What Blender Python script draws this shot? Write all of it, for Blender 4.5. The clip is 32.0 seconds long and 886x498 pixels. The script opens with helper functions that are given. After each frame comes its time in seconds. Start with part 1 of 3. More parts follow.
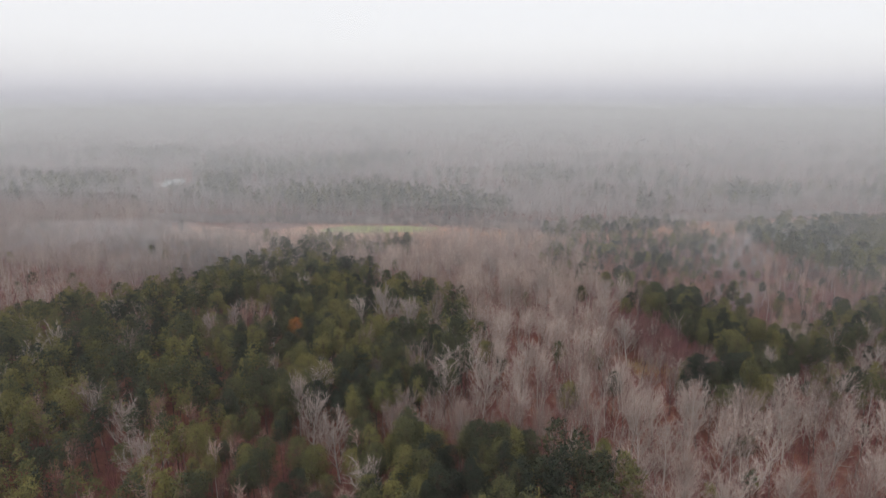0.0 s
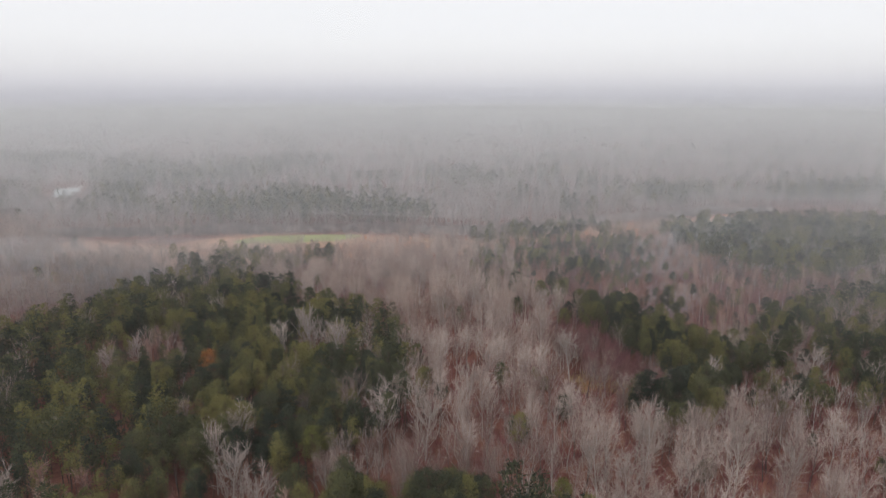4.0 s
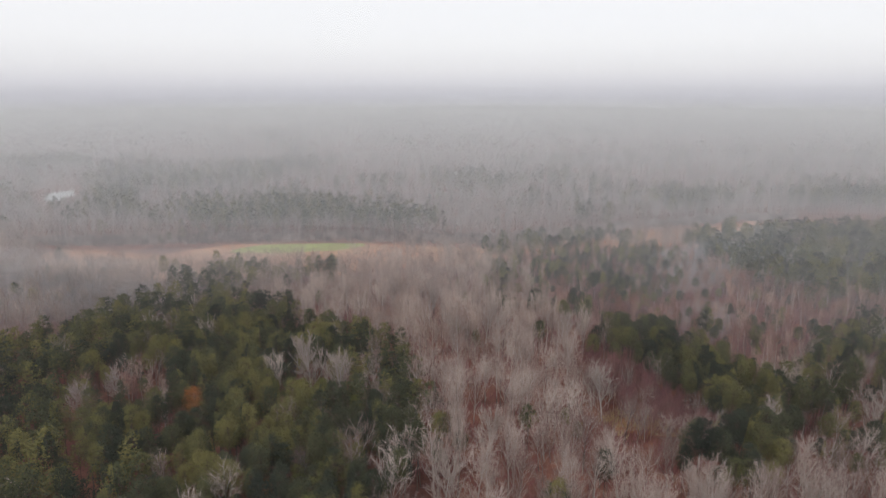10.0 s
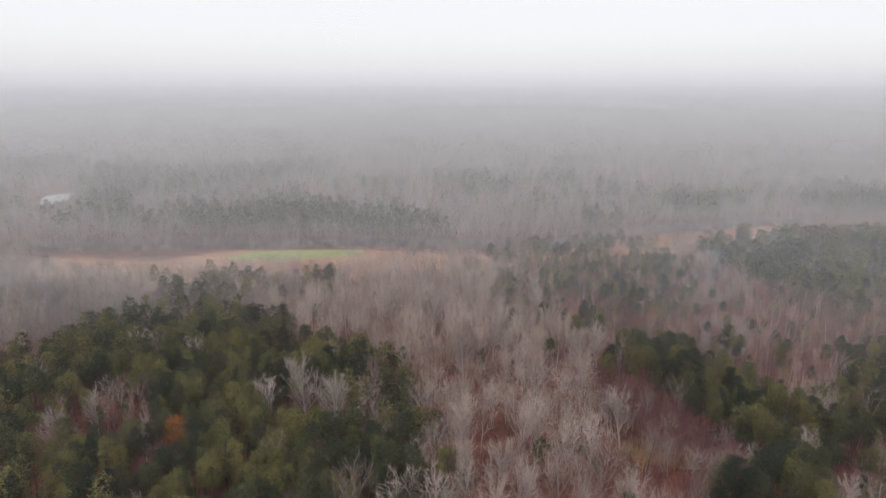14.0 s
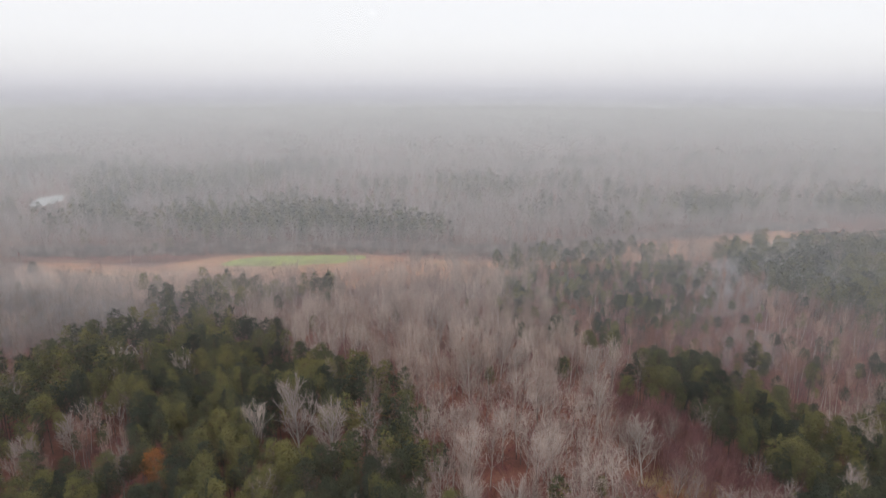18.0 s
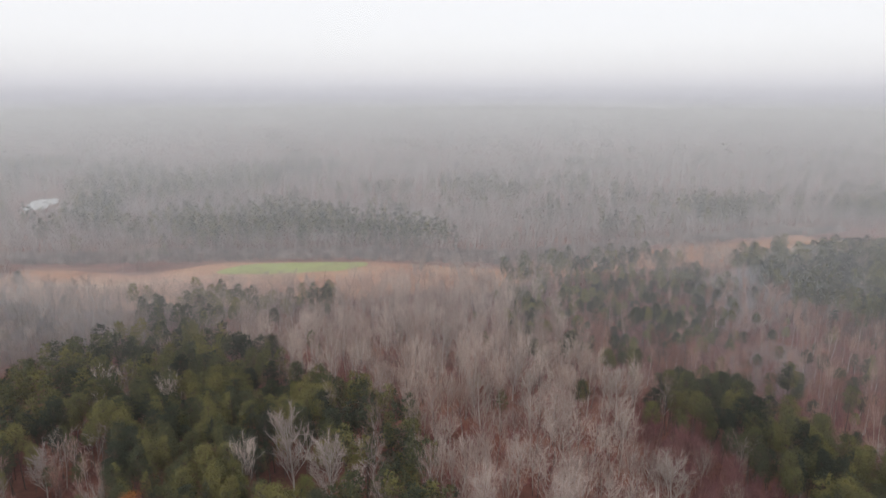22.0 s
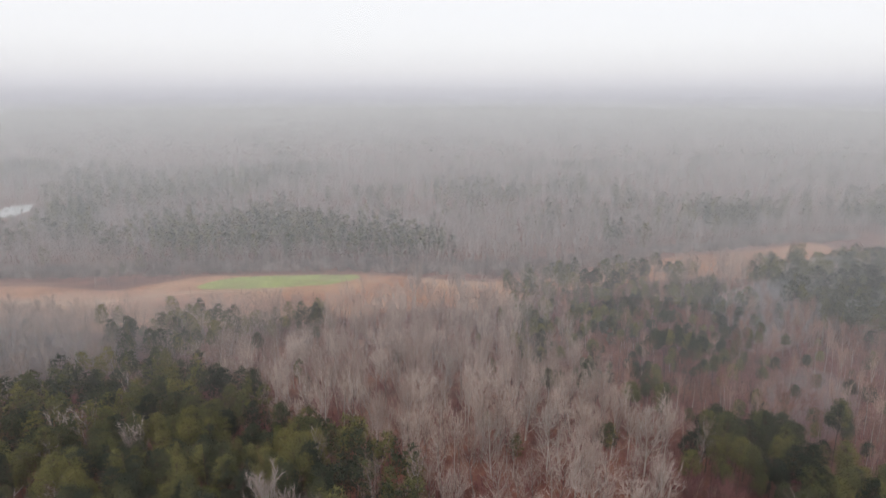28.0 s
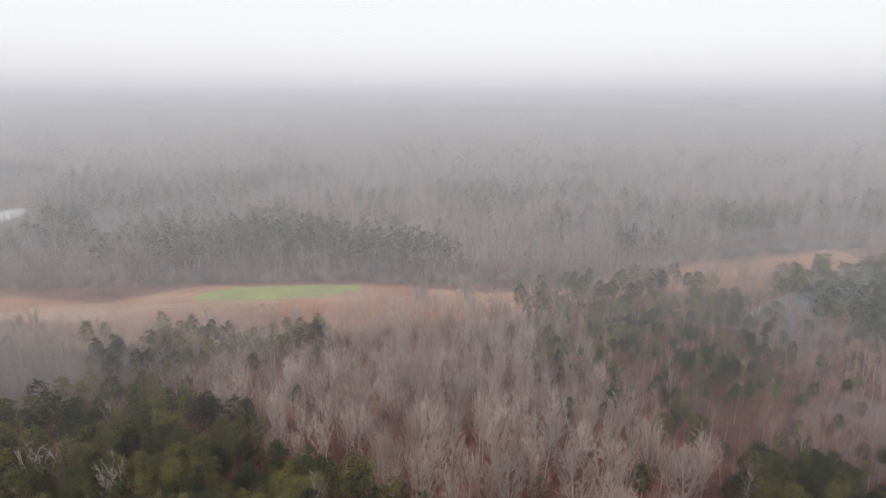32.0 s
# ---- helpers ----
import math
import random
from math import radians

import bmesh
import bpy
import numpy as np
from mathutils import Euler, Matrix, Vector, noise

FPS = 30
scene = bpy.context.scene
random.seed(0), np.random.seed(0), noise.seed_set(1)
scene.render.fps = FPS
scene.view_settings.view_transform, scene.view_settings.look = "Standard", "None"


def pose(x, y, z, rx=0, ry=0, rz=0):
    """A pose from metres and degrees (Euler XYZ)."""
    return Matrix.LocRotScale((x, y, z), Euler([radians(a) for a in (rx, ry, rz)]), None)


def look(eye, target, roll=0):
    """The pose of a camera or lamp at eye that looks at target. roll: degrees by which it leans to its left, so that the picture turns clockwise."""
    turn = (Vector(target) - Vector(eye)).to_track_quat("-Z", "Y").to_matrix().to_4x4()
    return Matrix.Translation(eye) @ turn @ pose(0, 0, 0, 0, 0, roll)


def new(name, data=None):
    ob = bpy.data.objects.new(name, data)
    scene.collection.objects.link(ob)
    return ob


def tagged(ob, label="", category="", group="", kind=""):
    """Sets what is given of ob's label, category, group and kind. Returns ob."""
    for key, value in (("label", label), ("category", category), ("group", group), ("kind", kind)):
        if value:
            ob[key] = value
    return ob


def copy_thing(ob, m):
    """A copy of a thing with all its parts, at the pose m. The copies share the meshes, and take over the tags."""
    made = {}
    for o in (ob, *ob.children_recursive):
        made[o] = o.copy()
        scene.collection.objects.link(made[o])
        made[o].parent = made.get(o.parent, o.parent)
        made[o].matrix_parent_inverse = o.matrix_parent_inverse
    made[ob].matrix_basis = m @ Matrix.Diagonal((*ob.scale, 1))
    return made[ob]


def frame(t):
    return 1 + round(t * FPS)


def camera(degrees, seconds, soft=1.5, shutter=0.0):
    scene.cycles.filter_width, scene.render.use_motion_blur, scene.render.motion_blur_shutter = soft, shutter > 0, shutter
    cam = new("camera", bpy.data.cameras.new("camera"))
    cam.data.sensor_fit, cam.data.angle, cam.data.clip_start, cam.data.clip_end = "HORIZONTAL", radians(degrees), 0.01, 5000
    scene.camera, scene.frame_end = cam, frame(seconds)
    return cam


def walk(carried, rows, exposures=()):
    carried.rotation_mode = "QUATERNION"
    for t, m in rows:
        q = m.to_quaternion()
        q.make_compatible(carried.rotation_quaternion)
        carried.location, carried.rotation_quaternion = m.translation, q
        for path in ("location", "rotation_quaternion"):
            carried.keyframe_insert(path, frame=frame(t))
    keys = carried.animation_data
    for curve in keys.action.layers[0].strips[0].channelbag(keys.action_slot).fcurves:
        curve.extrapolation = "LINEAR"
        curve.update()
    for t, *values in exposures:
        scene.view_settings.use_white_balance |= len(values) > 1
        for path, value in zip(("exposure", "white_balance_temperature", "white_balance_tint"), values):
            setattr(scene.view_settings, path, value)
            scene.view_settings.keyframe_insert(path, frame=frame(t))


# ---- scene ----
cam = camera(70.0, 32.0, soft=1.25)
PATH = [
    (0, (11.07, 9.76, 102.10), (-1.63, 105.96, 77.95), -0.0),
    (0.5, (10.32, 11.95, 102.14), (-1.28, 108.29, 78.04), -0.1),
    (1, (9.55, 14.14, 102.24), (-0.24, 110.69, 78.14), -0.0),
    (1.5, (8.87, 16.34, 102.32), (0.87, 113.04, 78.17), -0.0),
    (2, (8.04, 18.61, 102.45), (2.34, 115.46, 78.25), -0.0),
    (2.5, (7.56, 20.99, 102.57), (4.41, 117.99, 78.37), -0.0),
    (3, (6.91, 23.36, 102.73), (6.36, 120.41, 78.58), -0.0),
    (3.5, (6.09, 25.49, 102.95), (6.05, 122.54, 78.80), 0.0),
    (5.5, (3.88, 35.11, 103.10), (3.73, 132.16, 78.90), 0.0),
    (6, (3.21, 37.43, 102.96), (3.06, 134.48, 78.76), 0.0),
    (7, (2.51, 41.96, 103.01), (2.26, 138.96, 78.86), -0.0),
    (8, (2.13, 46.22, 103.11), (1.73, 143.27, 78.96), -0.0),
    (9, (1.32, 50.62, 103.14), (0.92, 147.67, 78.94), -0.1),
    (10, (1.22, 54.48, 103.44), (0.72, 151.53, 79.24), -0.0),
    (11, (0.86, 58.53, 103.56), (0.31, 155.58, 79.36), -0.0),
    (12, (0.55, 62.30, 103.78), (-0.06, 159.35, 79.62), -0.0),
    (13, (0.43, 66.30, 103.85), (-0.32, 163.35, 79.65), -0.0),
    (14, (0.28, 70.19, 104.04), (-0.51, 167.24, 79.89), 0.0),
    (14.5, (0.03, 72.20, 104.20), (-0.77, 169.20, 80.00), 0.0),
    (16.5, (-0.64, 80.20, 104.37), (-1.59, 177.20, 80.17), 0.0),
    (17, (-0.66, 82.50, 104.20), (-1.66, 179.55, 80.01), 0.0),
    (18, (-0.95, 86.32, 104.03), (-2.06, 183.37, 79.83), 0.1),
    (19, (-1.50, 90.49, 103.93), (-2.65, 187.54, 79.73), 0.1),
    (20, (-2.04, 94.48, 104.06), (-3.24, 191.48, 79.87), 0.1),
    (21, (-2.29, 98.62, 104.18), (-3.69, 195.62, 79.98), 0.1),
    (22, (-2.94, 103.01, 104.08), (-4.34, 200.01, 79.88), 0.0),
    (23, (-4.13, 107.20, 104.00), (-5.48, 204.20, 79.75), 0.1),
    (24, (-4.67, 111.02, 104.03), (-6.22, 208.07, 79.79), 0.1),
    (25, (-5.58, 115.19, 104.08), (-7.08, 212.19, 79.83), 0.1),
    (25.5, (-6.10, 117.25, 104.15), (-7.60, 214.30, 79.90), 0.1),
    (27.5, (-7.30, 125.84, 104.42), (-7.00, 222.89, 80.26), -0.0),
    (28, (-7.55, 127.93, 104.44), (-7.30, 224.98, 80.30), -0.0),
    (29, (-8.49, 132.13, 104.73), (-8.14, 229.13, 80.58), -0.1),
    (30, (-9.37, 136.67, 104.83), (-9.07, 233.67, 80.68), -0.1),
    (31, (-10.03, 141.10, 104.95), (-9.78, 238.10, 80.80), -0.0),
    (32, (-10.60, 145.70, 105.27), (-10.50, 242.70, 81.12), -0.0),
]
walk(cam, [(t, look(eye, target, roll)) for t, eye, target, roll in PATH], [(0.0, -0.05), (8.0, -0.02), (14.0, 0.0), (32.0, 0.02)])


# ---- sky and light: a bright overcast with low fog ----
world = bpy.data.worlds.new("overcast")
scene.world = world
world.use_nodes = True
wn, wl = world.node_tree.nodes, world.node_tree.links
wn.clear()
sky = wn.new("ShaderNodeTexSky")
sky.sky_type, sky.sun_disc, sky.sun_elevation, sky.sun_rotation = "NISHITA", False, radians(48), radians(200)
blue = wn.new("ShaderNodeBackground")
blue.inputs["Strength"].default_value = 0.012
cloud = wn.new("ShaderNodeBackground")
cloud.inputs["Strength"].default_value = 0.925
# The overcast is greyer and bluer down in the mist of the horizon.
up, up_z = wn.new("ShaderNodeTexCoord"), wn.new("ShaderNodeSeparateXYZ")
rise, veil = wn.new("ShaderNodeMapRange"), wn.new("ShaderNodeValToRGB")
rise.inputs["From Min"].default_value, rise.inputs["From Max"].default_value = -0.04, 0.16
for k, (at, tone) in enumerate(((0.0, (0.43, 0.425, 0.51)), (0.15, (0.56, 0.555, 0.65)), (0.25, (0.72, 0.715, 0.79)), (0.37, (0.875, 0.865, 0.91)), (0.55, (0.96, 0.95, 0.975)), (1.0, (0.992, 0.985, 1.0)))):
    stop = veil.color_ramp.elements[k] if k < 2 else veil.color_ramp.elements.new(at)
    stop.position, stop.color = at, (*tone, 1)
wl.new(up.outputs["Generated"], up_z.inputs[0])
wl.new(up_z.outputs["Z"], rise.inputs["Value"])
wl.new(rise.outputs[0], veil.inputs[0])
wl.new(veil.outputs[0], cloud.inputs["Color"])
both = wn.new("ShaderNodeAddShader")
sky_out = wn.new("ShaderNodeOutputWorld")
wl.new(sky.outputs[0], blue.inputs["Color"])
wl.new(blue.outputs[0], both.inputs[0])
wl.new(cloud.outputs[0], both.inputs[1])
wl.new(both.outputs[0], sky_out.inputs["Surface"])

sun = new("sun", bpy.data.lights.new("sun", "SUN"))
sun.data.energy, sun.data.angle, sun.data.color = 1.1, radians(40), (1.0, 0.97, 0.93)
sun.matrix_world = look((0, 0, 400), (140, 330, 0))


# ---- materials ----
def shader(name, rough=0.9):
    m = bpy.data.materials.new(name)
    m.use_nodes = True
    n, l = m.node_tree.nodes, m.node_tree.links
    b = n["Principled BSDF"]
    b.inputs["Roughness"].default_value = rough
    b.inputs["Specular IOR Level"].default_value = 0.15
    return m, n, l, b


def ramp(n, stops):
    r = n.new("ShaderNodeValToRGB")
    e = r.color_ramp.elements
    while len(e) < len(stops):
        e.new(0.5)
    for k, (p, c) in enumerate(stops):
        e[k].position, e[k].color = p, (*c, 1)
    return r


def speckled(name, stops, coarse, fine, per_piece=0.3, rough=0.9, bump=0.0, crown=0.0, thin=0.0):
    """Colour from patches (coarse metres), grain (fine metres) and a change from piece to piece; crown: metres over which one tree differs from the next."""
    m, n, l, b = shader(name, rough)
    geo = n.new("ShaderNodeNewGeometry")

    def mixed(share, one, two):
        x = n.new("ShaderNodeMix")
        x.inputs[0].default_value = share
        l.new(one, x.inputs[2])
        l.new(two, x.inputs[3])
        return x.outputs[0]

    def noise_of(size, detail):
        t = n.new("ShaderNodeTexNoise")
        t.inputs["Scale"].default_value, t.inputs["Detail"].default_value = 1 / size, detail
        l.new(geo.outputs["Position"], t.inputs["Vector"])
        return t.outputs[0]

    grain = noise_of(fine, 3)
    value = mixed(0.35, noise_of(coarse, 3), grain)
    if crown:
        flat = n.new("ShaderNodeVectorMath")
        flat.operation = "MULTIPLY"
        flat.inputs[1].default_value = (1, 1, 0.12)
        l.new(geo.outputs["Position"], flat.inputs[0])
        cell = n.new("ShaderNodeTexVoronoi")
        cell.inputs["Scale"].default_value = 1 / crown
        l.new(flat.outputs[0], cell.inputs["Vector"])
        parts = n.new("ShaderNodeSeparateColor")
        l.new(cell.outputs["Color"], parts.inputs[0])
        value = mixed(0.45, value, parts.outputs[0])
    if per_piece:
        value = mixed(per_piece, value, geo.outputs["Random Per Island"])
    r = ramp(n, stops)
    l.new(value, r.inputs[0])
    l.new(r.outputs[0], b.inputs["Base Color"])
    if thin:
        back, both_sides = n.new("ShaderNodeBsdfTranslucent"), n.new("ShaderNodeMixShader")
        both_sides.inputs[0].default_value = thin
        l.new(r.outputs[0], back.inputs["Color"])
        l.new(b.outputs[0], both_sides.inputs[1])
        l.new(back.outputs[0], both_sides.inputs[2])
        l.new(both_sides.outputs[0], n["Material Output"].inputs["Surface"])
    if bump:
        bp = n.new("ShaderNodeBump")
        bp.inputs["Strength"].default_value, bp.inputs["Distance"].default_value = 0.6, bump
        l.new(grain, bp.inputs["Height"])
        l.new(bp.outputs[0], b.inputs["Normal"])
    return m


NEEDLES = speckled("pine_needles", [(0.30, (0.038, 0.046, 0.033)), (0.44, (0.070, 0.080, 0.048)), (0.54, (0.122, 0.123, 0.058)), (0.68, (0.235, 0.212, 0.075))], 34.0, 1.2, 0.15, crown=6.5, thin=0.22)
NEEDLES_LIGHT = speckled("fresh_needles", [(0.2, (0.11, 0.118, 0.042)), (0.8, (0.26, 0.25, 0.08))], 4.0, 0.8, 0.4, thin=0.35)
PINE_BARK = speckled("pine_bark", [(0.3, (0.06, 0.042, 0.034)), (0.7, (0.15, 0.10, 0.08))], 3.0, 0.3, 0.2)
BARK = speckled("brown_grey_bark", [(0.3, (0.17, 0.125, 0.11)), (0.5, (0.30, 0.25, 0.23)), (0.7, (0.50, 0.45, 0.42))], 30.0, 0.8, 0.15, crown=7.0)
# Twigs of the far woods: greyer and lighter, with fog haze put into the colour.
HAZED_TWIGS = speckled("hazed_twigs", [(0.3, (0.20, 0.170, 0.162)), (0.5, (0.335, 0.30, 0.29)), (0.7, (0.50, 0.465, 0.455))], 60.0, 2.0, 0.2, crown=9.0)
MAUVE = speckled("mauve_grey_twigs", [(0.3, (0.20, 0.088, 0.074)), (0.5, (0.36, 0.208, 0.17)), (0.7, (0.52, 0.375, 0.32))], 40.0, 1.5, 0.2, crown=6.0)
TRUNK = speckled("dark_bark", [(0.3, (0.09, 0.062, 0.055)), (0.5, (0.20, 0.15, 0.135)), (0.68, (0.44, 0.38, 0.35))], 20.0, 0.8, 0.15, crown=6.0)
TWIGS = speckled("bare_twigs", [(0.3, (0.20, 0.135, 0.118)), (0.5, (0.375, 0.287, 0.252)), (0.7, (0.56, 0.468, 0.425))], 40.0, 1.5, 0.2, crown=8.0)
PALE_TWIGS = speckled("pale_twigs", [(0.3, (0.29, 0.225, 0.20)), (0.7, (0.46, 0.39, 0.355))], 5.0, 1.0, 0.3)
PALE_BARK = speckled("pale_bark", [(0.3, (0.33, 0.29, 0.265)), (0.7, (0.57, 0.525, 0.495))], 5.0, 0.6, 0.3)
SILVER_TWIGS = speckled("silvery_twigs", [(0.3, (0.25, 0.17, 0.145)), (0.5, (0.44, 0.338, 0.292)), (0.7, (0.60, 0.50, 0.445))], 30.0, 1.5, 0.2, crown=8.0)
RUSSET = speckled("russet_twigs", [(0.25, (0.15, 0.048, 0.052)), (0.75, (0.34, 0.145, 0.138))], 9.0, 1.2, 0.4)
SAPLING = speckled("mauve_twigs", [(0.25, (0.11, 0.042, 0.046)), (0.75, (0.31, 0.155, 0.15))], 6.0, 0.8, 0.3, crown=3.0)
STRAW_BRUSH = speckled("straw_brush", [(0.25, (0.30, 0.19, 0.09)), (0.75, (0.50, 0.38, 0.20))], 5.0, 0.8, 0.4)
OAK_LEAF = speckled("dead_oak_leaves", [(0.2, (0.22, 0.085, 0.025)), (0.8, (0.48, 0.20, 0.06))], 2.0, 0.6, 0.5)
LITTER = speckled("leaf_litter", [(0.3, (0.072, 0.026, 0.022)), (0.5, (0.155, 0.060, 0.043)), (0.7, (0.27, 0.122, 0.08))], 14.0, 1.1, 0.0, bump=0.25)
STRAW = speckled("dry_grass", [(0.34, (0.25, 0.10, 0.053)), (0.5, (0.36, 0.178, 0.10)), (0.64, (0.44, 0.265, 0.168))], 30.0, 2.2, 0.0, bump=0.1)
TRACK = speckled("worn_grass", [(0.3, (0.42, 0.29, 0.21)), (0.7, (0.54, 0.42, 0.33))], 12.0, 1.0, 0.0)
MARGIN = speckled("red_brush_margin", [(0.3, (0.13, 0.055, 0.04)), (0.7, (0.26, 0.13, 0.09))], 9.0, 1.0, 0.0, bump=0.2)
GREEN = speckled("winter_grass", [(0.34, (0.30, 0.26, 0.10)), (0.46, (0.25, 0.285, 0.08)), (0.66, (0.35, 0.38, 0.115))], 16.0, 1.5, 0.0, bump=0.05)
# The whitish base colour adds sky reflection that the gloss alone doesn't reach.
WATER, _n, _l, _b = shader("pond_water", 0.05)
_b.inputs["Base Color"].default_value = (0.62, 0.64, 0.67, 1)
_b.inputs["Specular IOR Level"].default_value = 0.5


def fog_of(name, density, tint=(0.95, 0.95, 1.0)):
    m = bpy.data.materials.new(name)
    m.use_nodes = True
    n = m.node_tree.nodes
    n.clear()
    v, o = n.new("ShaderNodeVolumeScatter"), n.new("ShaderNodeOutputMaterial")
    v.inputs["Color"].default_value = (*tint, 1)
    v.inputs["Density"].default_value = density
    m.node_tree.links.new(v.outputs[0], o.inputs["Volume"])
    return m


# ---- ground ----
FIELD = [(-262, 466), (-250, 470), (-213, 469), (-194, 457), (-177, 464), (-155, 485), (-124, 488), (-63, 492), (-30, 484), (15, 476), (34, 479), (79, 495), (109, 510), (142, 534), (182, 541), (205, 551), (243, 564), (258, 566),
         (264, 548), (250, 508), (206, 482), (173, 473), (149, 478), (122, 476), (92, 466), (60, 455), (37, 444), (16, 420), (-8, 428), (-29, 420), (-66, 407), (-115, 400), (-137, 395), (-160, 393), (-194, 392), (-230, 404), (-262, 434)]
PLOT = [(-146, 456), (-136, 478), (-106, 482), (-62, 487), (-53, 481), (-62, 470), (-77, 463), (-117, 457)]
POND = [(-392, 658), (-401, 684), (-412, 700), (-408, 722), (-396, 727), (-388, 708), (-379, 694), (-380, 676), (-374, 664), (-382, 655)]
SHORE = [(-418, 732), (-390, 732), (-366, 690), (-330, 612), (-338, 584), (-356, 590), (-396, 650)]
CLEARING = [(-700, 1830), (-420, 1800), (-400, 1960), (-480, 2010), (-640, 2060), (-740, 2000)]


def inside(x, y, poly):
    """Which of the points lie in the outline; arrays."""
    x, y = np.asarray(x, float), np.asarray(y, float)
    hit = np.zeros(x.shape, bool)
    for (x0, y0), (x1, y1) in zip(poly, poly[1:] + poly[:1]):
        if y0 != y1:
            hit ^= ((y0 > y) != (y1 > y)) & (x < (x1 - x0) * (y - y0) / (y1 - y0) + x0)
    return hit


def wave(x, y, size, seed):
    """Smooth uneven rise and fall, about -1 to 1, over the given metres; arrays."""
    r = np.random.RandomState(seed)
    out = 0
    for k in range(7):
        a, p, q = r.uniform(0, 6.28), r.uniform(0, 6.28), r.uniform(0.6, 1.7)
        out = out + np.sin((x * np.cos(a) + y * np.sin(a)) * 6.28 * q / size + p)
    return out / 3.2


def height(x, y):
    x, y = np.asarray(x, float), np.asarray(y, float)
    line = np.interp(x, [-420, -150, 20, 100, 360], [410, 425, 445, 480, 570])
    away = np.clip((np.abs(y - line) - 65) / 60, 0, 1) * np.clip((np.hypot(x + 375, y - 650) - 110) / 60, 0, 1)
    hill = 6.0 * np.exp(-((x + 25) ** 2 + (y - 185) ** 2) / 2 / 75**2)
    return (1.5 * wave(x, y, 170, 3) + hill) * away


def mesh_of(name, v, f, mats, index=None, smooth=False, normals=None):
    me = bpy.data.meshes.new(name)
    v, f = np.ascontiguousarray(v, np.float32), np.ascontiguousarray(f, np.int32)
    me.vertices.add(len(v))
    me.vertices.foreach_set("co", v.ravel())
    me.loops.add(f.size)
    me.loops.foreach_set("vertex_index", f.ravel())
    me.polygons.add(len(f))
    me.polygons.foreach_set("loop_start", np.arange(len(f), dtype=np.int32) * f.shape[1])
    me.polygons.foreach_set("loop_total", np.full(len(f), f.shape[1], np.int32))
    for m in mats:
        me.materials.append(m)
    if index is not None:
        me.polygons.foreach_set("material_index", np.ascontiguousarray(index, np.int32))
    me.update(calc_edges=True)
    if normals is not None:
        me.attributes.new("custom_normal", "FLOAT_VECTOR", "POINT").data.foreach_set("vector", np.ascontiguousarray(normals, np.float32).ravel())
    if smooth:
        me.shade_smooth()
    return me


REACH = 3060.0


def ground_sheet():
    """One sheet, finely divided near the walk and reaching past the horizon."""
    xs = np.unique(np.r_[np.linspace(-5500, -900, 12), np.arange(-900, 900, 12), np.linspace(900, 6000, 12)])
    ys = np.unique(np.r_[np.linspace(-1500, 0, 6), np.arange(0, 1300, 12), np.linspace(1300, 6000, 16)])
    gx, gy = np.meshgrid(xs, ys)
    far = np.maximum(1, np.hypot(gx, gy - 80) / REACH)
    gx, gy = gx / far, 80 + (gy - 80) / far
    v = np.c_[gx.ravel(), gy.ravel(), height(gx, gy).ravel()]
    k = np.arange(len(v)).reshape(gx.shape)
    f = np.stack([k[:-1, :-1], k[:-1, 1:], k[1:, 1:], k[1:, :-1]], -1).reshape(-1, 4)
    return new("ground", mesh_of("ground", v, f, [LITTER], smooth=True))


def patch(name, outline, z, mat, soft=5):
    """A flat piece of ground with a softly curving, slightly ragged edge."""
    p = np.array(outline, float)
    for _ in range(3):
        q = np.roll(p, -1, 0)
        p = np.stack([0.75 * p + 0.25 * q, 0.25 * p + 0.75 * q], 1).reshape(-1, 2)
    p += np.c_[wave(p[:, 0], p[:, 1], 21, 5), wave(p[:, 1], p[:, 0], 24, 6)] * soft * 0.3
    bm = bmesh.new()
    face = bm.faces.new([bm.verts.new((x, y, z + float(height(x, y)))) for x, y in p])
    face.normal_update()
    if face.normal.z < 0:
        face.normal_flip()
    bmesh.ops.triangulate(bm, faces=[face])
    me = bpy.data.meshes.new(name)
    bm.to_mesh(me)
    me.materials.append(mat)
    return new(name, me)


tagged(ground_sheet(), "red-brown leaf litter on gently rolling forest floor", "ground", kind="structure")
tagged(patch("field", FIELD, 0.06, STRAW), "long dry tan-orange grass field in the woods", "field", kind="structure")
tagged(patch("crop_plot", PLOT, 0.12, GREEN, 3), "fresh green winter grass plot within the dry field", "field", kind="structure")
FAR_EDGE = [(-262, 468), (-213, 469), (-194, 457), (-177, 464), (-155, 485), (-124, 488), (-63, 492), (-30, 484), (15, 476), (34, 479), (79, 495), (109, 510), (142, 534), (182, 541), (243, 564)]
tagged(patch("field_margin", FAR_EDGE + [(x + 3, y - 5 - 2 * math.sin(x * 0.05)) for x, y in FAR_EDGE[::-1]], 0.10, MARGIN, 4), "dark red-brown brush margin along the field", "field edge", kind="structure")
WAY = [(-240, 436), (-200, 428), (-170, 437), (-148, 449), (-120, 452), (-90, 455)]
for k in (0, 3.2):
    tagged(patch("farm_track", [(x, y + k) for x, y in WAY] + [(x, y + k + 1.1) for x, y in WAY[::-1]], 0.11, TRACK, 1), "pale worn wheel track across the dry field", "track", "wheel tracks in the field", "structure")
tagged(patch("bare_gap", [(50, 228), (58, 239), (70, 238), (76, 230), (66, 225)], 0.25, STRAW, 3), "small gap of dry straw-coloured grass among saplings", "clearing", kind="structure")
tagged(patch("pond", POND, 0.08, WATER, 4), "small still pond, the white sky's reflection mostly put into its pale colour", "pond", kind="structure")


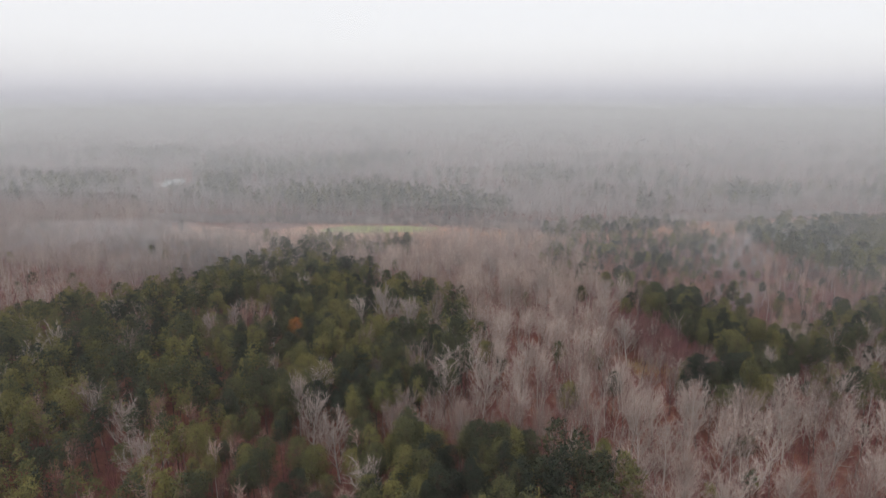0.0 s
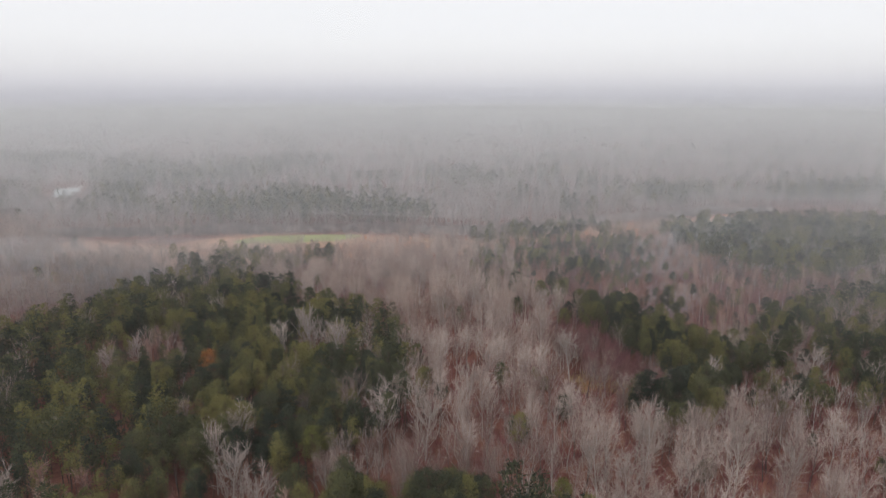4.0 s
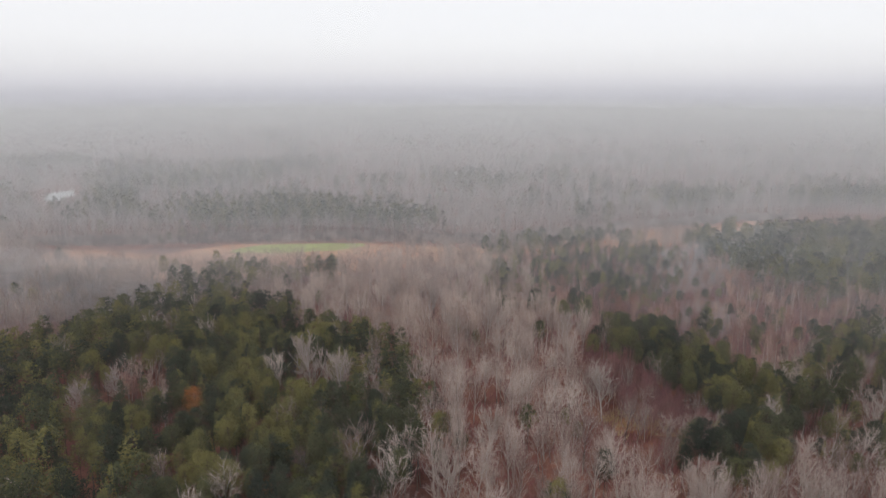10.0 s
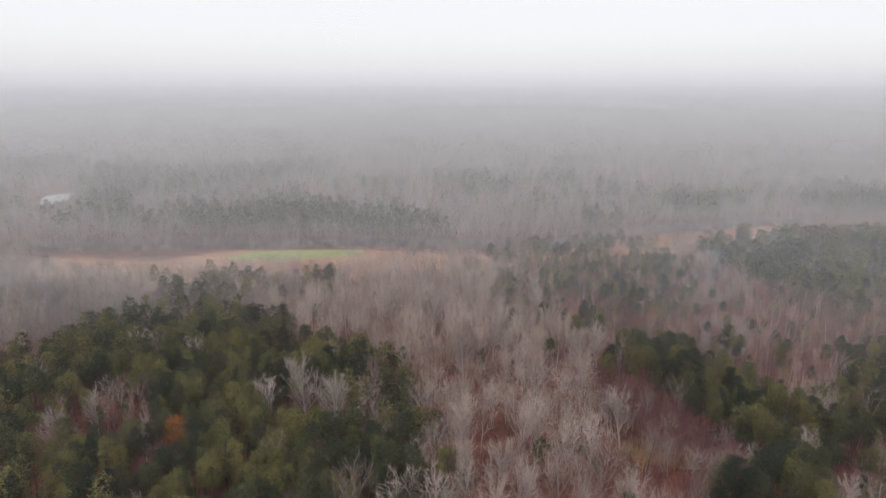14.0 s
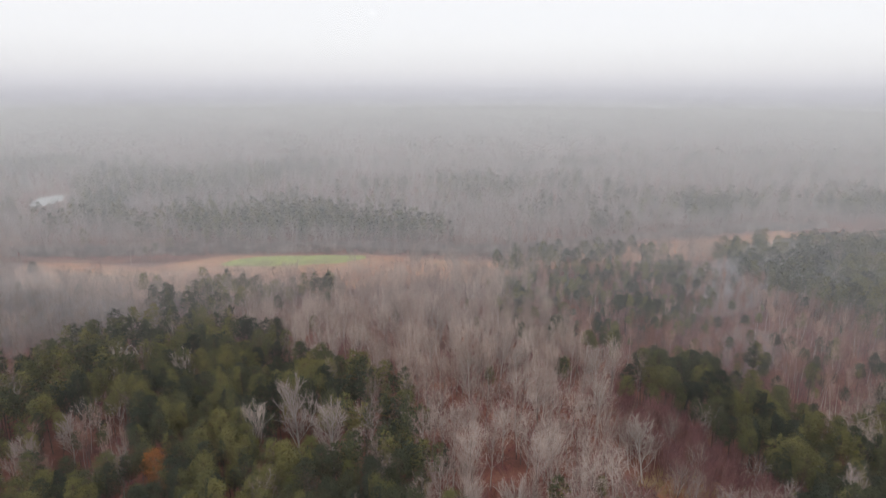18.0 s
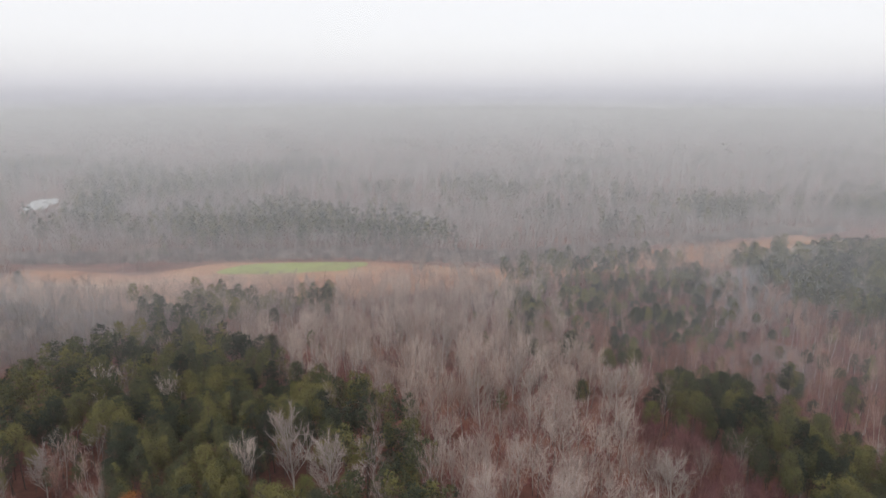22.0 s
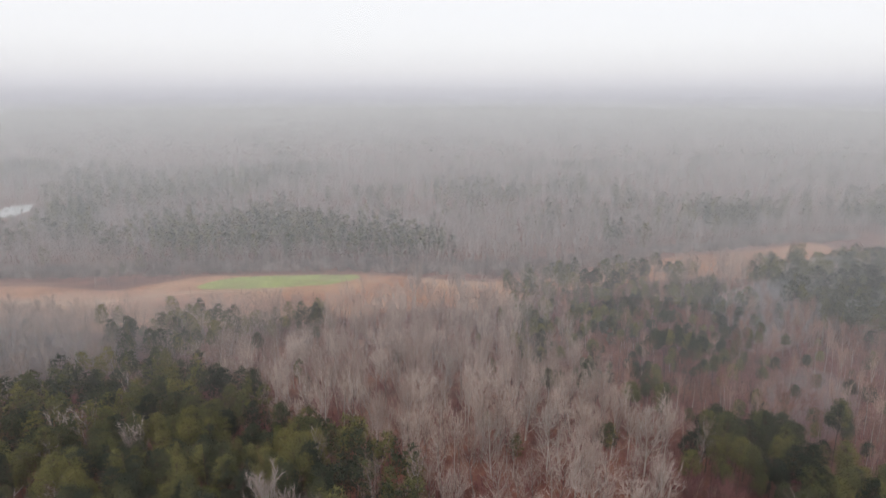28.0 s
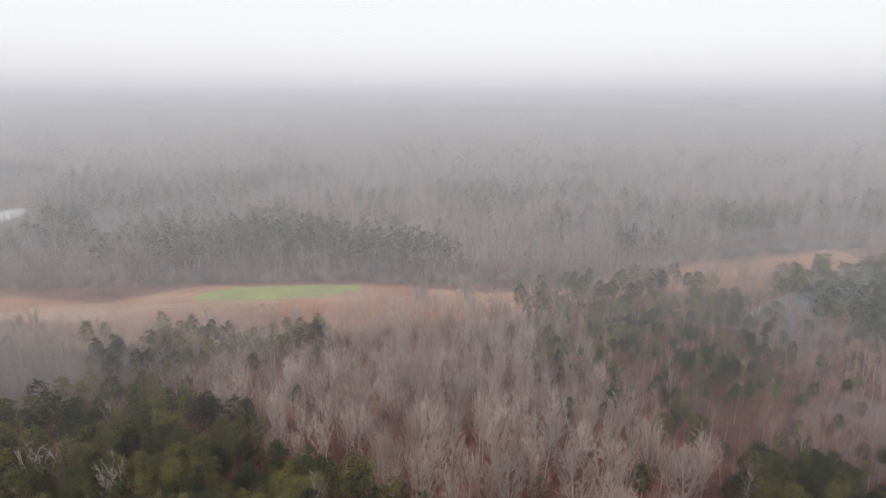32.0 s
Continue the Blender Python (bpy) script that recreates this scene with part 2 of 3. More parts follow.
def prism(name, outline, low, high, mat):
    """A body of air with upright sides over an outline."""
    bm = bmesh.new()
    a = [bm.verts.new((x, y, low)) for x, y in outline]
    b = [bm.verts.new((x, y, high)) for x, y in outline]
    n = len(a)
    bm.faces.new(a[::-1])
    bm.faces.new(b)
    for k in range(n):
        bm.faces.new((a[k], a[(k + 1) % n], b[(k + 1) % n], b[k]))
    me = bpy.data.meshes.new(name)
    bm.to_mesh(me)
    me.materials.append(mat)
    ob = new(name, me)
    ob.display_type = "WIRE"
    return ob


def disc(radius):
    return [(radius * math.cos(k * math.pi / 36), 80 + radius * math.sin(k * math.pi / 36)) for k in range(72)]


def bank(radius, front):
    """The far part of a disc, from an uneven front line on."""
    arc = [p for p in disc(radius)[:37] if p[1] > 420]
    return arc + [(-radius + 60, front[0][1])] + front + [(radius - 60, front[-1][1])]


tagged(prism("haze_layer", disc(3020), -9.0, 118.0, fog_of("thin_haze", 0.00013)), "thin pale haze over the whole woods", "fog", kind="structure")
NEAR_FRONT = [(-200, 280), (-120, 284), (-40, 283), (30, 276), (90, 246), (240, 196)]
FAR_FRONT = [(-200, 330), (-60, 318), (40, 300), (120, 275), (240, 262)]
tagged(prism("near_fog", bank(3000, NEAR_FRONT), -7.0, 42.0, fog_of("low_fog", 0.0012, (0.98, 0.975, 1.0))), "light grey fog starting over the middle woods", "fog", kind="structure")
for k, (top, dense) in enumerate(((48.0, 0.00062), (62.0, 0.0003), (76.0, 0.0002), (90.0, 0.00014), (220.0, 0.00008))):
    tagged(prism("fog_bank", bank(2995 - 6 * k, FAR_FRONT), -6.0 + 0.1 * k, top, fog_of("fog", dense, (0.97, 0.97, 1.0))), "grey fog bank lying over the far woods", "fog", "layers of the fog bank", "structure")


def wisp(x, y, z, a, b, c, turn, mat):
    """A low drift of mist: a flattened, uneven rounded body of air."""
    bm = bmesh.new()
    bmesh.ops.create_icosphere(bm, subdivisions=3, radius=1)
    for v in bm.verts:
        v.co *= 1 + 0.22 * noise.noise(v.co * 1.7 + Vector((x, y, z)))
        v.co = Vector((v.co.x * a, v.co.y * b, v.co.z * c))
    me = bpy.data.meshes.new("mist_wisp")
    bm.to_mesh(me)
    me.materials.append(mat)
    ob = new("mist_wisp", me)
    ob.matrix_basis = pose(x, y, z, 0, 0, turn)
    ob.display_type = "WIRE"
    return tagged(ob, "low drift of white mist hanging between the trees", "mist", "mist drifts in the valley", "stuff")


MIST = fog_of("mist", 0.010)
for w in ((152, 408, 9, 42, 16, 10, 20), (185, 440, 10, 46, 17, 11, 25), (132, 380, 7, 26, 14, 8, 40), (205, 400, 8, 60, 20, 9, 10), (-196, 350, 7, 44, 16, 11, 12), (-180, 330, 7, 40, 20, 10, 30), (112, 318, 5, 30, 14, 7, 50)):
    wisp(*w, MIST)
THIN_MIST = fog_of("thin_mist", 0.0065)
for w in ((-235, 366, 8, 120, 42, 15, -8), (-150, 392, 7, 80, 26, 11, 6)):
    wisp(*w, THIN_MIST)
tagged(patch("clearing", CLEARING, 1.9, STRAW, 8), "pale distant clearing in the foggy woods", "field", kind="structure")


# ---- trees ----
class Shape:
    """Triangles in growth: points, faces, a material number for each face and a soft normal for each point."""

    def __init__(self):
        self.v, self.f, self.m, self.w, self.n = [], [], [], [], 0

    def add(self, v, f, m, w):
        self.v.append(np.asarray(v, float))
        self.f.append(np.asarray(f, int) + self.n)
        self.m.append(np.full(len(f), m))
        self.w.append(np.asarray(w, float))
        self.n += len(v)

    def done(self):
        return np.concatenate(self.v), np.concatenate(self.f), np.concatenate(self.m), np.concatenate(self.w)


def unit(a):
    return a / (np.linalg.norm(a, axis=-1, keepdims=True) + 1e-9)


def tube(s, pts, radii, sides, m):
    pts = np.asarray(pts, float)
    ring, out = [], []
    for k, p in enumerate(pts):
        d = unit(pts[min(k + 1, len(pts) - 1)] - pts[max(k - 1, 0)])
        u = unit(np.cross(d, (0.31, 0.87, 0.39)))
        w = np.cross(d, u)
        a = np.arange(sides) * 2 * np.pi / sides
        out.append(np.cos(a)[:, None] * u + np.sin(a)[:, None] * w)
        ring.append(p + radii[k] * out[-1])
    f = []
    for k in range(len(pts) - 1):
        for j in range(sides):
            a, b = k * sides + j, k * sides + (j + 1) % sides
            f += [(a, b, b + sides), (a, b + sides, a + sides)]
    s.add(np.concatenate(ring), f, m, np.concatenate(out))


def facing(v, w):
    """Triangles (count, 3, 3) wound so that they face the way of w."""
    back = np.einsum("ij,ij->i", np.cross(v[:, 1] - v[:, 0], v[:, 2] - v[:, 0]), w) < 0
    v[back] = v[back][:, [1, 0, 2]]
    return v


def slivers(s, base, tip, width, r, m):
    """Thin tapering twigs from base to tip, one triangle each."""
    base, tip = np.asarray(base, float), np.asarray(tip, float)
    d = tip - base
    side = unit(np.cross(d, r.normal(size=d.shape))) * width / 2
    w = unit(np.cross(d, side))
    w = w * np.where(w[:, 2:] < 0, -1, 1)
    v = facing(np.stack([base - side, base + side, tip], 1), w)
    s.add(v.reshape(-1, 3), np.arange(len(v) * 3).reshape(-1, 3), m, np.repeat(w, 3, 0))


def tufts(s, centre, spread, count, size, r, m, core=None, slim=0.26):
    """A clump of narrow needle sprays, most of them pointing up and out; core: the middle of the crown, away from which the clump faces."""
    off = r.normal(size=(count, 3)) * np.asarray(spread) * 0.6
    a = unit(r.normal(size=(count, 3)) * 0.7 + unit(off) * 0.7 + (0, 0, 0.4))
    b = unit(np.cross(a, r.normal(size=(count, 3))))
    k = size * r.uniform(0.6, 1.2, (count, 1))
    c = centre + off
    away = unit(np.asarray(centre) - core) if core is not None else np.zeros(3)
    w = unit(unit(off) * 0.75 + away * 0.8 + (0, 0, 0.3) + r.normal(size=(count, 3)) * 0.18)
    v = facing(np.stack([c - a * k * 0.5 - b * k * slim, c - a * k * 0.5 + b * k * slim, c + a * k * 0.5], 1), w)
    s.add(v.reshape(-1, 3), np.arange(len(v) * 3).reshape(-1, 3), m, np.repeat(w, 3, 0))


def pine_shape(seed, detail, h=20.0, low=0.635, reach=2.7):
    """detail 2: near, 1: middle distance, 0: far. Materials: 0 bark, 1 needles. The crown is a rounded, uneven head of needle clumps."""
    r, s = np.random.RandomState(seed), Shape()
    bend = r.normal(size=2) * 0.35
    at = lambda k: np.array([bend[0] * np.sin(k * 3), bend[1] * np.sin(k * 2.6), h * k])  # noqa: E731
    ks = ([0, 0.25, 0.5, 0.75, 0.93], [0, 0.5, 0.92], [0, 0.88])[2 - detail]
    tube(s, [at(k) for k in ks], [0.17 * (1 - 0.85 * k) for k in ks], (3, 4, 6)[detail], 0)
    slim = (0.26, 0.2, 0.13)[detail]
    clumps, count, size = ((12, 8, 1.6), (26, 22, 0.8), (48, 84, 0.48))[detail]
    low = low + r.uniform(-0.05, 0.05)
    tall, core, lop = (1 - low) * h, at(low + (1 - low) * 0.4), r.uniform(0, 6.28)
    for k in range(clumps):
        q = (k + r.uniform(0, 0.9)) / clumps
        a = k * 2.4 + r.uniform(-0.5, 0.5)
        girth = reach * (1 - q**2.8) ** 0.5 * (0.62 + 0.38 * min(1, q / 0.25)) * (1 + 0.16 * math.cos(a - lop))
        tip = at(low + (1 - low) * q) + (girth * np.cos(a) * r.uniform(0.5, 1.05), girth * np.sin(a) * r.uniform(0.5, 1.05), r.uniform(-0.4, 0.4))
        if detail == 2:
            tube(s, [at(max(low - 0.06, low + (1 - low) * q - 0.09)), tip], [0.05, 0.015], 3, 0)
        plump = (1.15 - 0.4 * q) * r.uniform(0.75, 1.2)
        tufts(s, tip, np.array((1.1, 1.1, 0.7)) * plump * (1 if detail else 1.3), count, size, r, 1, core, slim)
    tufts(s, at(0.97), (0.7, 0.7, 0.5), (6, 16, 70)[detail], size, r, 1, core, slim)
    return s.done()


def bare_shape(seed, detail, h=19.5, low=0.36, reach=3.6, thick=0.17, wide=1.0, split=False, rich=0):
    """A leafless hardwood whose limbs rise out of the trunk like a fan and end in fine upswept twigs. Materials: 0 trunk, 1 limbs, 2 twigs; split: limbs are numbered from 3 on."""
    r, s = np.random.RandomState(seed), Shape()
    lean = r.normal(size=2) * 0.8
    at = lambda k: np.array([lean[0] * k + 0.35 * np.sin(k * 5 + seed), lean[1] * k + 0.35 * np.sin(k * 4 + seed * 2), h * k])  # noqa: E731
    ks = ([0, 0.2, 0.4, 0.6, 0.75, 0.88], [0, 0.35, 0.62, 0.86], [0, 0.8])[2 - detail]
    tube(s, [at(k) for k in ks], [thick * (1 - 0.95 * k) + 0.012 for k in ks], (3, 3, 6)[detail], 0)
    limbs, subs, twigs, width = ((6, 2, 6, 0.22), (10, 5, 12, 0.045), (15, 7, 22, 0.026))[detail]
    if rich:
        limbs, subs, twigs, width = 17, 10, rich, 0.045
    for k in range(limbs):
        q = (k + r.uniform(0, 0.9)) / limbs
        a = k * 2.4 + r.uniform(-0.5, 0.5)
        out, rad = np.array([np.cos(a), np.sin(a), 0]), reach * (1 - 0.5 * q) * r.uniform(0.55, 1.12)
        foot = low - 0.08 + q * (0.86 - low)
        rise = min((0.44 - 0.22 * q) * r.uniform(0.75, 1.15), 1.02 - foot) * h
        p0 = at(foot)
        p2 = p0 + out * rad + (0, 0, rise)
        p1 = p0 + out * rad * 0.56 + (0, 0, rise * 0.4) + r.normal(size=3) * 0.15
        limb = 3 + k if split else 1
        if detail == 2:
            tube(s, [p0, p1, p2], [0.045 * wide, 0.03 * wide, 0.01], 3, limb)
        else:
            slivers(s, [p0, p1 - (p1 - p0) * 0.1], [p1, p2], 0.2 if detail == 0 else 0.1, r, limb)
        way, long = unit(p2 - p0), np.linalg.norm(p2 - p0)
        for j in range(subs):
            g = 0.25 + 0.75 * (j + r.uniform()) / subs
            b0 = p0 + (p1 - p0) * g * 2 if g < 0.5 else p1 + (p2 - p1) * (g * 2 - 1)
            turn = unit(way * 0.7 + r.normal(size=3) * 0.5 + (0, 0, 0.35))
            b1 = b0 + turn * long * 0.36 * r.uniform(0.6, 1.2)
            slivers(s, [b0], [b1], width * 1.5 * wide, r, limb)
            base = b0 + (b1 - b0) * r.uniform(0.1, 1.0, (twigs, 1))
            d = unit(r.normal(size=(twigs, 3)) * 0.45 + turn + (0, 0, 0.4)) * r.uniform(0.7, 2.0, (twigs, 1))
            slivers(s, base, base + d, width * min(wide, 1.2), r, 2)
    return s.done()


def brush_shape(seed, count=26, h=3.0):
    """A low leafless bush of thin upright stems."""
    r, s = np.random.RandomState(seed), Shape()
    base = r.normal(size=(count, 3)) * (0.8, 0.8, 0)
    tip = base * 1.5 + r.normal(size=(count, 3)) * (0.9, 0.9, 0.5) + (0, 0, h)
    tip[:, 2] = np.maximum(tip[:, 2], 0.5)
    slivers(s, base, tip, 0.14, r, 2)
    return s.done()


def clump_shape(seed, pine):
    """A far-off group of crowns."""
    r, s = np.random.RandomState(seed), Shape()
    for _ in range(4):
        c = np.array([r.uniform(-8, 8), r.uniform(-8, 8), r.uniform(11, 17)])
        tufts(s, c, (2.6, 2.6, 4.0), 8, 3.6 if pine else 2.6, r, 1 if pine else 2)
    return s.done()


def split_tree(name, shape, parts, label, category, group):
    """A tree of its own: an Empty at the foot with one mesh for each part. parts: name, material numbers, material, kind."""
    v, f, m, w = shape
    top = tagged(new(name), label, category, group)
    for part_name, numbers, mat, kind in parts:
        g = f[np.isin(m, numbers)]
        if len(g):
            use, back = np.unique(g, return_inverse=True)
            ob = new(part_name, mesh_of(part_name, v[use], back.reshape(-1, 3), [mat], normals=w[use]))
            ob.parent = top
            tagged(ob, kind=kind)
    return top


def plant(rows, models):
    """Stand copies of the model trees at the rows of x, y, turn, size, model number; the models themselves take the first places."""
    used = set()
    for tx, ty, turn, size, kind in rows:
        z, kind = float(height(tx, ty)) - 0.15, int(kind)
        if kind in used:
            copy_thing(models[kind], Matrix.LocRotScale((tx, ty, z), Euler((0, 0, turn)), (size, size, size)))
        else:
            used.add(kind)
            models[kind].matrix_basis = Matrix.LocRotScale((tx, ty, z), Euler((0, 0, turn)), None)


def joined(name, shapes, places, mats, label, category, group=""):
    """Many trees of the given shapes in one mesh. places: rows of x, y, turn, size, shape number."""
    vs, fs, ms, ws, n = [], [], [], [], 0
    places = np.asarray(places, float)
    for k, (v, f, m, w) in enumerate(shapes):
        p = places[places[:, 4] == k]
        if not len(p):
            continue
        c, s, g = np.cos(p[:, 2])[:, None], np.sin(p[:, 2])[:, None], p[:, 3][:, None]
        out = np.empty((len(p), len(v), 3), np.float32)
        out[..., 0] = (c * v[:, 0] - s * v[:, 1]) * g + p[:, :1]
        out[..., 1] = (s * v[:, 0] + c * v[:, 1]) * g + p[:, 1:2]
        out[..., 2] = v[:, 2] * g + (height(p[:, 0], p[:, 1]) - 0.15)[:, None]
        vs.append(out.reshape(-1, 3))
        way = np.empty((len(p), len(v), 3), np.float32)
        way[..., 0], way[..., 1], way[..., 2] = c * w[:, 0] - s * w[:, 1], s * w[:, 0] + c * w[:, 1], w[:, 2]
        ws.append(way.reshape(-1, 3))
        fs.append((f[None] + (np.arange(len(p)) * len(v))[:, None, None]).reshape(-1, 3) + n)
        ms.append(np.tile(m, len(p)))
        n += len(p) * len(v)
    return tagged(new(name, mesh_of(name, np.concatenate(vs), np.concatenate(fs), mats, np.concatenate(ms), normals=np.concatenate(ws))), label, category, group, "stuff")


# Where the stands of trees are, in plan.
PINE_STAND = [(-4, 205), (-3, 185), (-8, 168), (-22, 157), (-40, 160), (-70, 162), (-108, 157), (-150, 150), (-200, 170), (-200, 232), (-172, 255), (-152, 284), (-142, 314), (-124, 333), (-108, 331), (-90, 322), (-75, 314), (-59, 300), (-34, 283), (-20, 276), (-12, 250), (-8, 228)]
NEAR_STAND = [(-22, 148), (4, 151), (12, 140), (34, 152), (36, 105), (-20, 105)]
WEST_STAND = [(-190, 160), (-112, 150), (-100, 138), (-98, 105), (-190, 105)]
RIDGE_STAND = [(51, 281), (68, 288), (83, 284), (93, 272), (100, 259), (103, 240), (103, 222), (90, 196), (70, 184), (60, 192), (73, 207), (81, 219), (75, 240), (67, 258), (56, 270)]
EAST_STAND = [(104, 232), (125, 262), (170, 300), (240, 330), (230, 260), (150, 205), (93, 200)]
MID_STAND = [(17, 390), (35, 410), (60, 422), (92, 434), (122, 438), (140, 430), (124, 388), (118, 345), (102, 318), (78, 300), (56, 300), (42, 318), (22, 335)]
DENSE_EAST = [(150, 445), (188, 476), (320, 520), (420, 540), (330, 400), (190, 330), (158, 358), (146, 395)]
ROW_STAND = [(-146, 368), (-111, 384), (-62, 390), (-52, 376), (-82, 366), (-101, 352), (-124, 342)]
FAR_STAND = [(-214, 556), (-174, 598), (-109, 594), (-44, 575), (-6, 530), (-6, 500), (-66, 502), (-130, 505), (-180, 500)]
FAR_WEST = [(-440, 840), (-314, 874), (-165, 846), (-186, 739), (-256, 657), (-290, 600), (-330, 640)]
RED_STAND = [(50, 272), (56, 270), (67, 258), (75, 240), (81, 219), (70, 212), (58, 226), (48, 246)]
APRON = [(-128, 152), (-70, 164), (-24, 158), (-22, 104), (-98, 104)]
BELT = [(22, 412), (22, 438), (60, 450), (95, 460), (126, 468), (124, 442), (60, 426)]
LOW_GAP = [(40, 186), (74, 190), (82, 226), (46, 240)]
GAPS = [[(-120, 246), (-97, 252), (-80, 236), (-88, 220), (-110, 220)], [(-50, 246), (-28, 241), (-20, 228), (-36, 219), (-52, 230)]]
SPARSE = [(45, 300), (45, 420), (150, 430), (230, 330), (120, 262), (104, 250), (80, 275)]


def scatter(step, y0, y1, seed, left=0.96, right=0.78):
    """Places on an uneven grid over the wedge of ground that the walk looks over."""
    r = np.random.RandomState(seed)
    x, y = np.meshgrid(np.arange(-left * y1 - 40, right * y1 + 40, step), np.arange(y0, y1, step))
    x = (x + r.uniform(-0.48, 0.48, x.shape) * step).ravel()
    y = (y + r.uniform(-0.48, 0.48, y.shape) * step).ravel()
    keep = (x > -left * y - 20) & (x < right * y + 20)
    for outline in (FIELD, SHORE, CLEARING):
        keep &= ~inside(x, y, outline) | inside(x, y, BELT)
    return x[keep], y[keep], r


def rows_of(x, y, r, lo, hi, kinds):
    return np.c_[x, y, r.uniform(0, 6.28, len(x)), r.uniform(lo, hi, len(x)), r.randint(0, kinds, len(x))]


def pine_share(x, y):
    """How much of the wood is pine at a place, 0 to 1."""
    p = 0.025 + 0.0 * x
    rough = np.clip((y - 490) / 80, 0, 1)
    x, y = x + 16 * rough * wave(x, y, 70, 51) + 4.5 * wave(x, y, 26, 53), y + 22 * rough * wave(x, y, 90, 52) + 5.5 * wave(x, y, 31, 54)
    far = np.clip((y - 500) / 60, 0, 1)
    p = np.maximum(p, far * np.clip(wave(x, y * 2.2, 520, 11) * 2.2 + wave(x, y * 2, 190, 12) * 1.5 - 0.6, 0.10, 0.95))
    p = np.where(inside(x, y, SPARSE), 0.16, p)
    p = np.where(inside(x, y, APRON), 0.5, p)
    p = np.where(inside(x, y, MID_STAND), 0.54 + 0.34 * wave(x, y, 34, 4) + 0.004 * (y - 360), p)
    for stand, share in ((PINE_STAND, 0.9), (NEAR_STAND, 0.97), (WEST_STAND, 0.95), (RIDGE_STAND, 0.97), (EAST_STAND, 0.55), (DENSE_EAST, 0.72), (ROW_STAND, 0.72), (FAR_STAND, 0.85), (FAR_WEST, 0.96)):
        p = np.where(inside(x, y, stand), share, p)
    p = np.where(inside(x, y, BELT), 0.5, p)
    p = np.where(inside(x, y, PINE_STAND) & (x > -46) & (y < 262), 0.82, p)
    for gap in GAPS:
        p = np.where(inside(x, y, gap), 0.12, p)
    return np.where(inside(x, y, RED_STAND), 0.02, p)


def nearest(rows, count, cx, cy):
    order = np.argsort((rows[:, 0] - cx) ** 2 + (0.8 * (rows[:, 1] - cy)) ** 2)
    return rows[order[:count]], rows[order[count:]]


PINE_MATS, BARE_MATS, RUSSET_MATS = [PINE_BARK, NEEDLES], [TRUNK, PALE_BARK, TWIGS], [TRUNK, TRUNK, RUSSET]
# Far hardwoods: limbs and twigs both in the haze-greyed colour.
HAZED_MATS = [TRUNK, HAZED_TWIGS, HAZED_TWIGS]

# Large pale hardwoods that stand out: x, y, size.
PALE = [(-93, 151, 0.95), (-79, 135, 1.0), (-43, 156, 1.05), (-34, 148, 0.9), (-43, 244, 1.2), (-32, 235, 1.15), (1, 178, 1.0), (57, 170, 1.05), (42, 160, 0.95), (48, 157, 0.9), (84, 178, 1.0), (93, 170, 0.9),
        (129, 226, 1.0), (-110, 230, 0.85), (-107, 244, 0.8), (-83, 226, 0.75), (50, 235, 1.0), (48, 281, 1.05), (-6, 322, 1.05), (-21, 436, 1.05), (2, 430, 1.0), (22, 284, 1.0), (6, 281, 1.0), (12, 205, 0.9), (18, 300, 0.95)]

# Near and middle woods: pines close together, hardwoods wider apart.
def clear_of_pale(x, y):
    keep = np.ones(len(x), bool)
    for px, py, size in PALE + [(-71, 219, 0.9), (-26, 163, 0.8), (-148, 354, 1.9), (36, 277, 0.6)]:
        keep &= np.hypot((x - px) / 5.4, (y - py + 4.5) / 9.5) > size
    return keep


x, y, r = scatter(4.1, 108, 470, 21)
share = pine_share(x, y)
pine = (r.uniform(size=len(x)) < share * np.where(share > 0.45, 1.0, 0.75)) & clear_of_pale(x, y)
pines = rows_of(x[pine], y[pine], r, 0.62, 1.06, 6)
stray = share[pine] < 0.3
pines[stray, 3] *= r.uniform(0.55, 1.0, stray.sum())
pines[inside(pines[:, 0], pines[:, 1], RIDGE_STAND), 3] *= 1.04
pines[inside(pines[:, 0], pines[:, 1], NEAR_STAND), 3] *= 1.12
pines[inside(pines[:, 0], pines[:, 1], ROW_STAND), 3] *= 0.85
pines[inside(pines[:, 0], pines[:, 1], DENSE_EAST), 3] *= 1.1
pines[inside(pines[:, 0], pines[:, 1], MID_STAND), 3] *= 0.76
x, y, r = scatter(6.3, 108, 470, 24)
hard = (r.uniform(size=len(x)) > pine_share(x, y)) & (~inside(x, y, RED_STAND) | (r.uniform(size=len(x)) < 0.4)) & clear_of_pale(x, y)
sparse = inside(x, y, SPARSE) | inside(x, y, APRON) | inside(x, y, GAPS[0]) | inside(x, y, GAPS[1])
slim = hard & sparse
hard &= ~sparse & (r.uniform(size=len(x)) < np.where(inside(x, y, LOW_GAP), 0.65, 0.92))
bares = rows_of(x[hard], y[hard], r, 0.68, 1.15, 7)
bares[inside(bares[:, 0], bares[:, 1], LOW_GAP) | inside(bares[:, 0], bares[:, 1], RED_STAND), 3] *= 0.8
slims = rows_of(x[slim], y[slim], r, 0.6, 1.0, 5)
near_pines, pines = nearest(pines, 300, -25, 160)
near_bares, bares = nearest(bares, 300, 35, 170)
mid_pines, pines = nearest(pines, 300, 85, 345)
mid_slims, slims = nearest(slims, 300, 85, 310)
ridge_pines, pines = nearest(pines, 300, 100, 235)
stand_pines, pines = nearest(pines, 300, -75, 245)
valley_bares, bares = nearest(bares, 300, 15, 270)

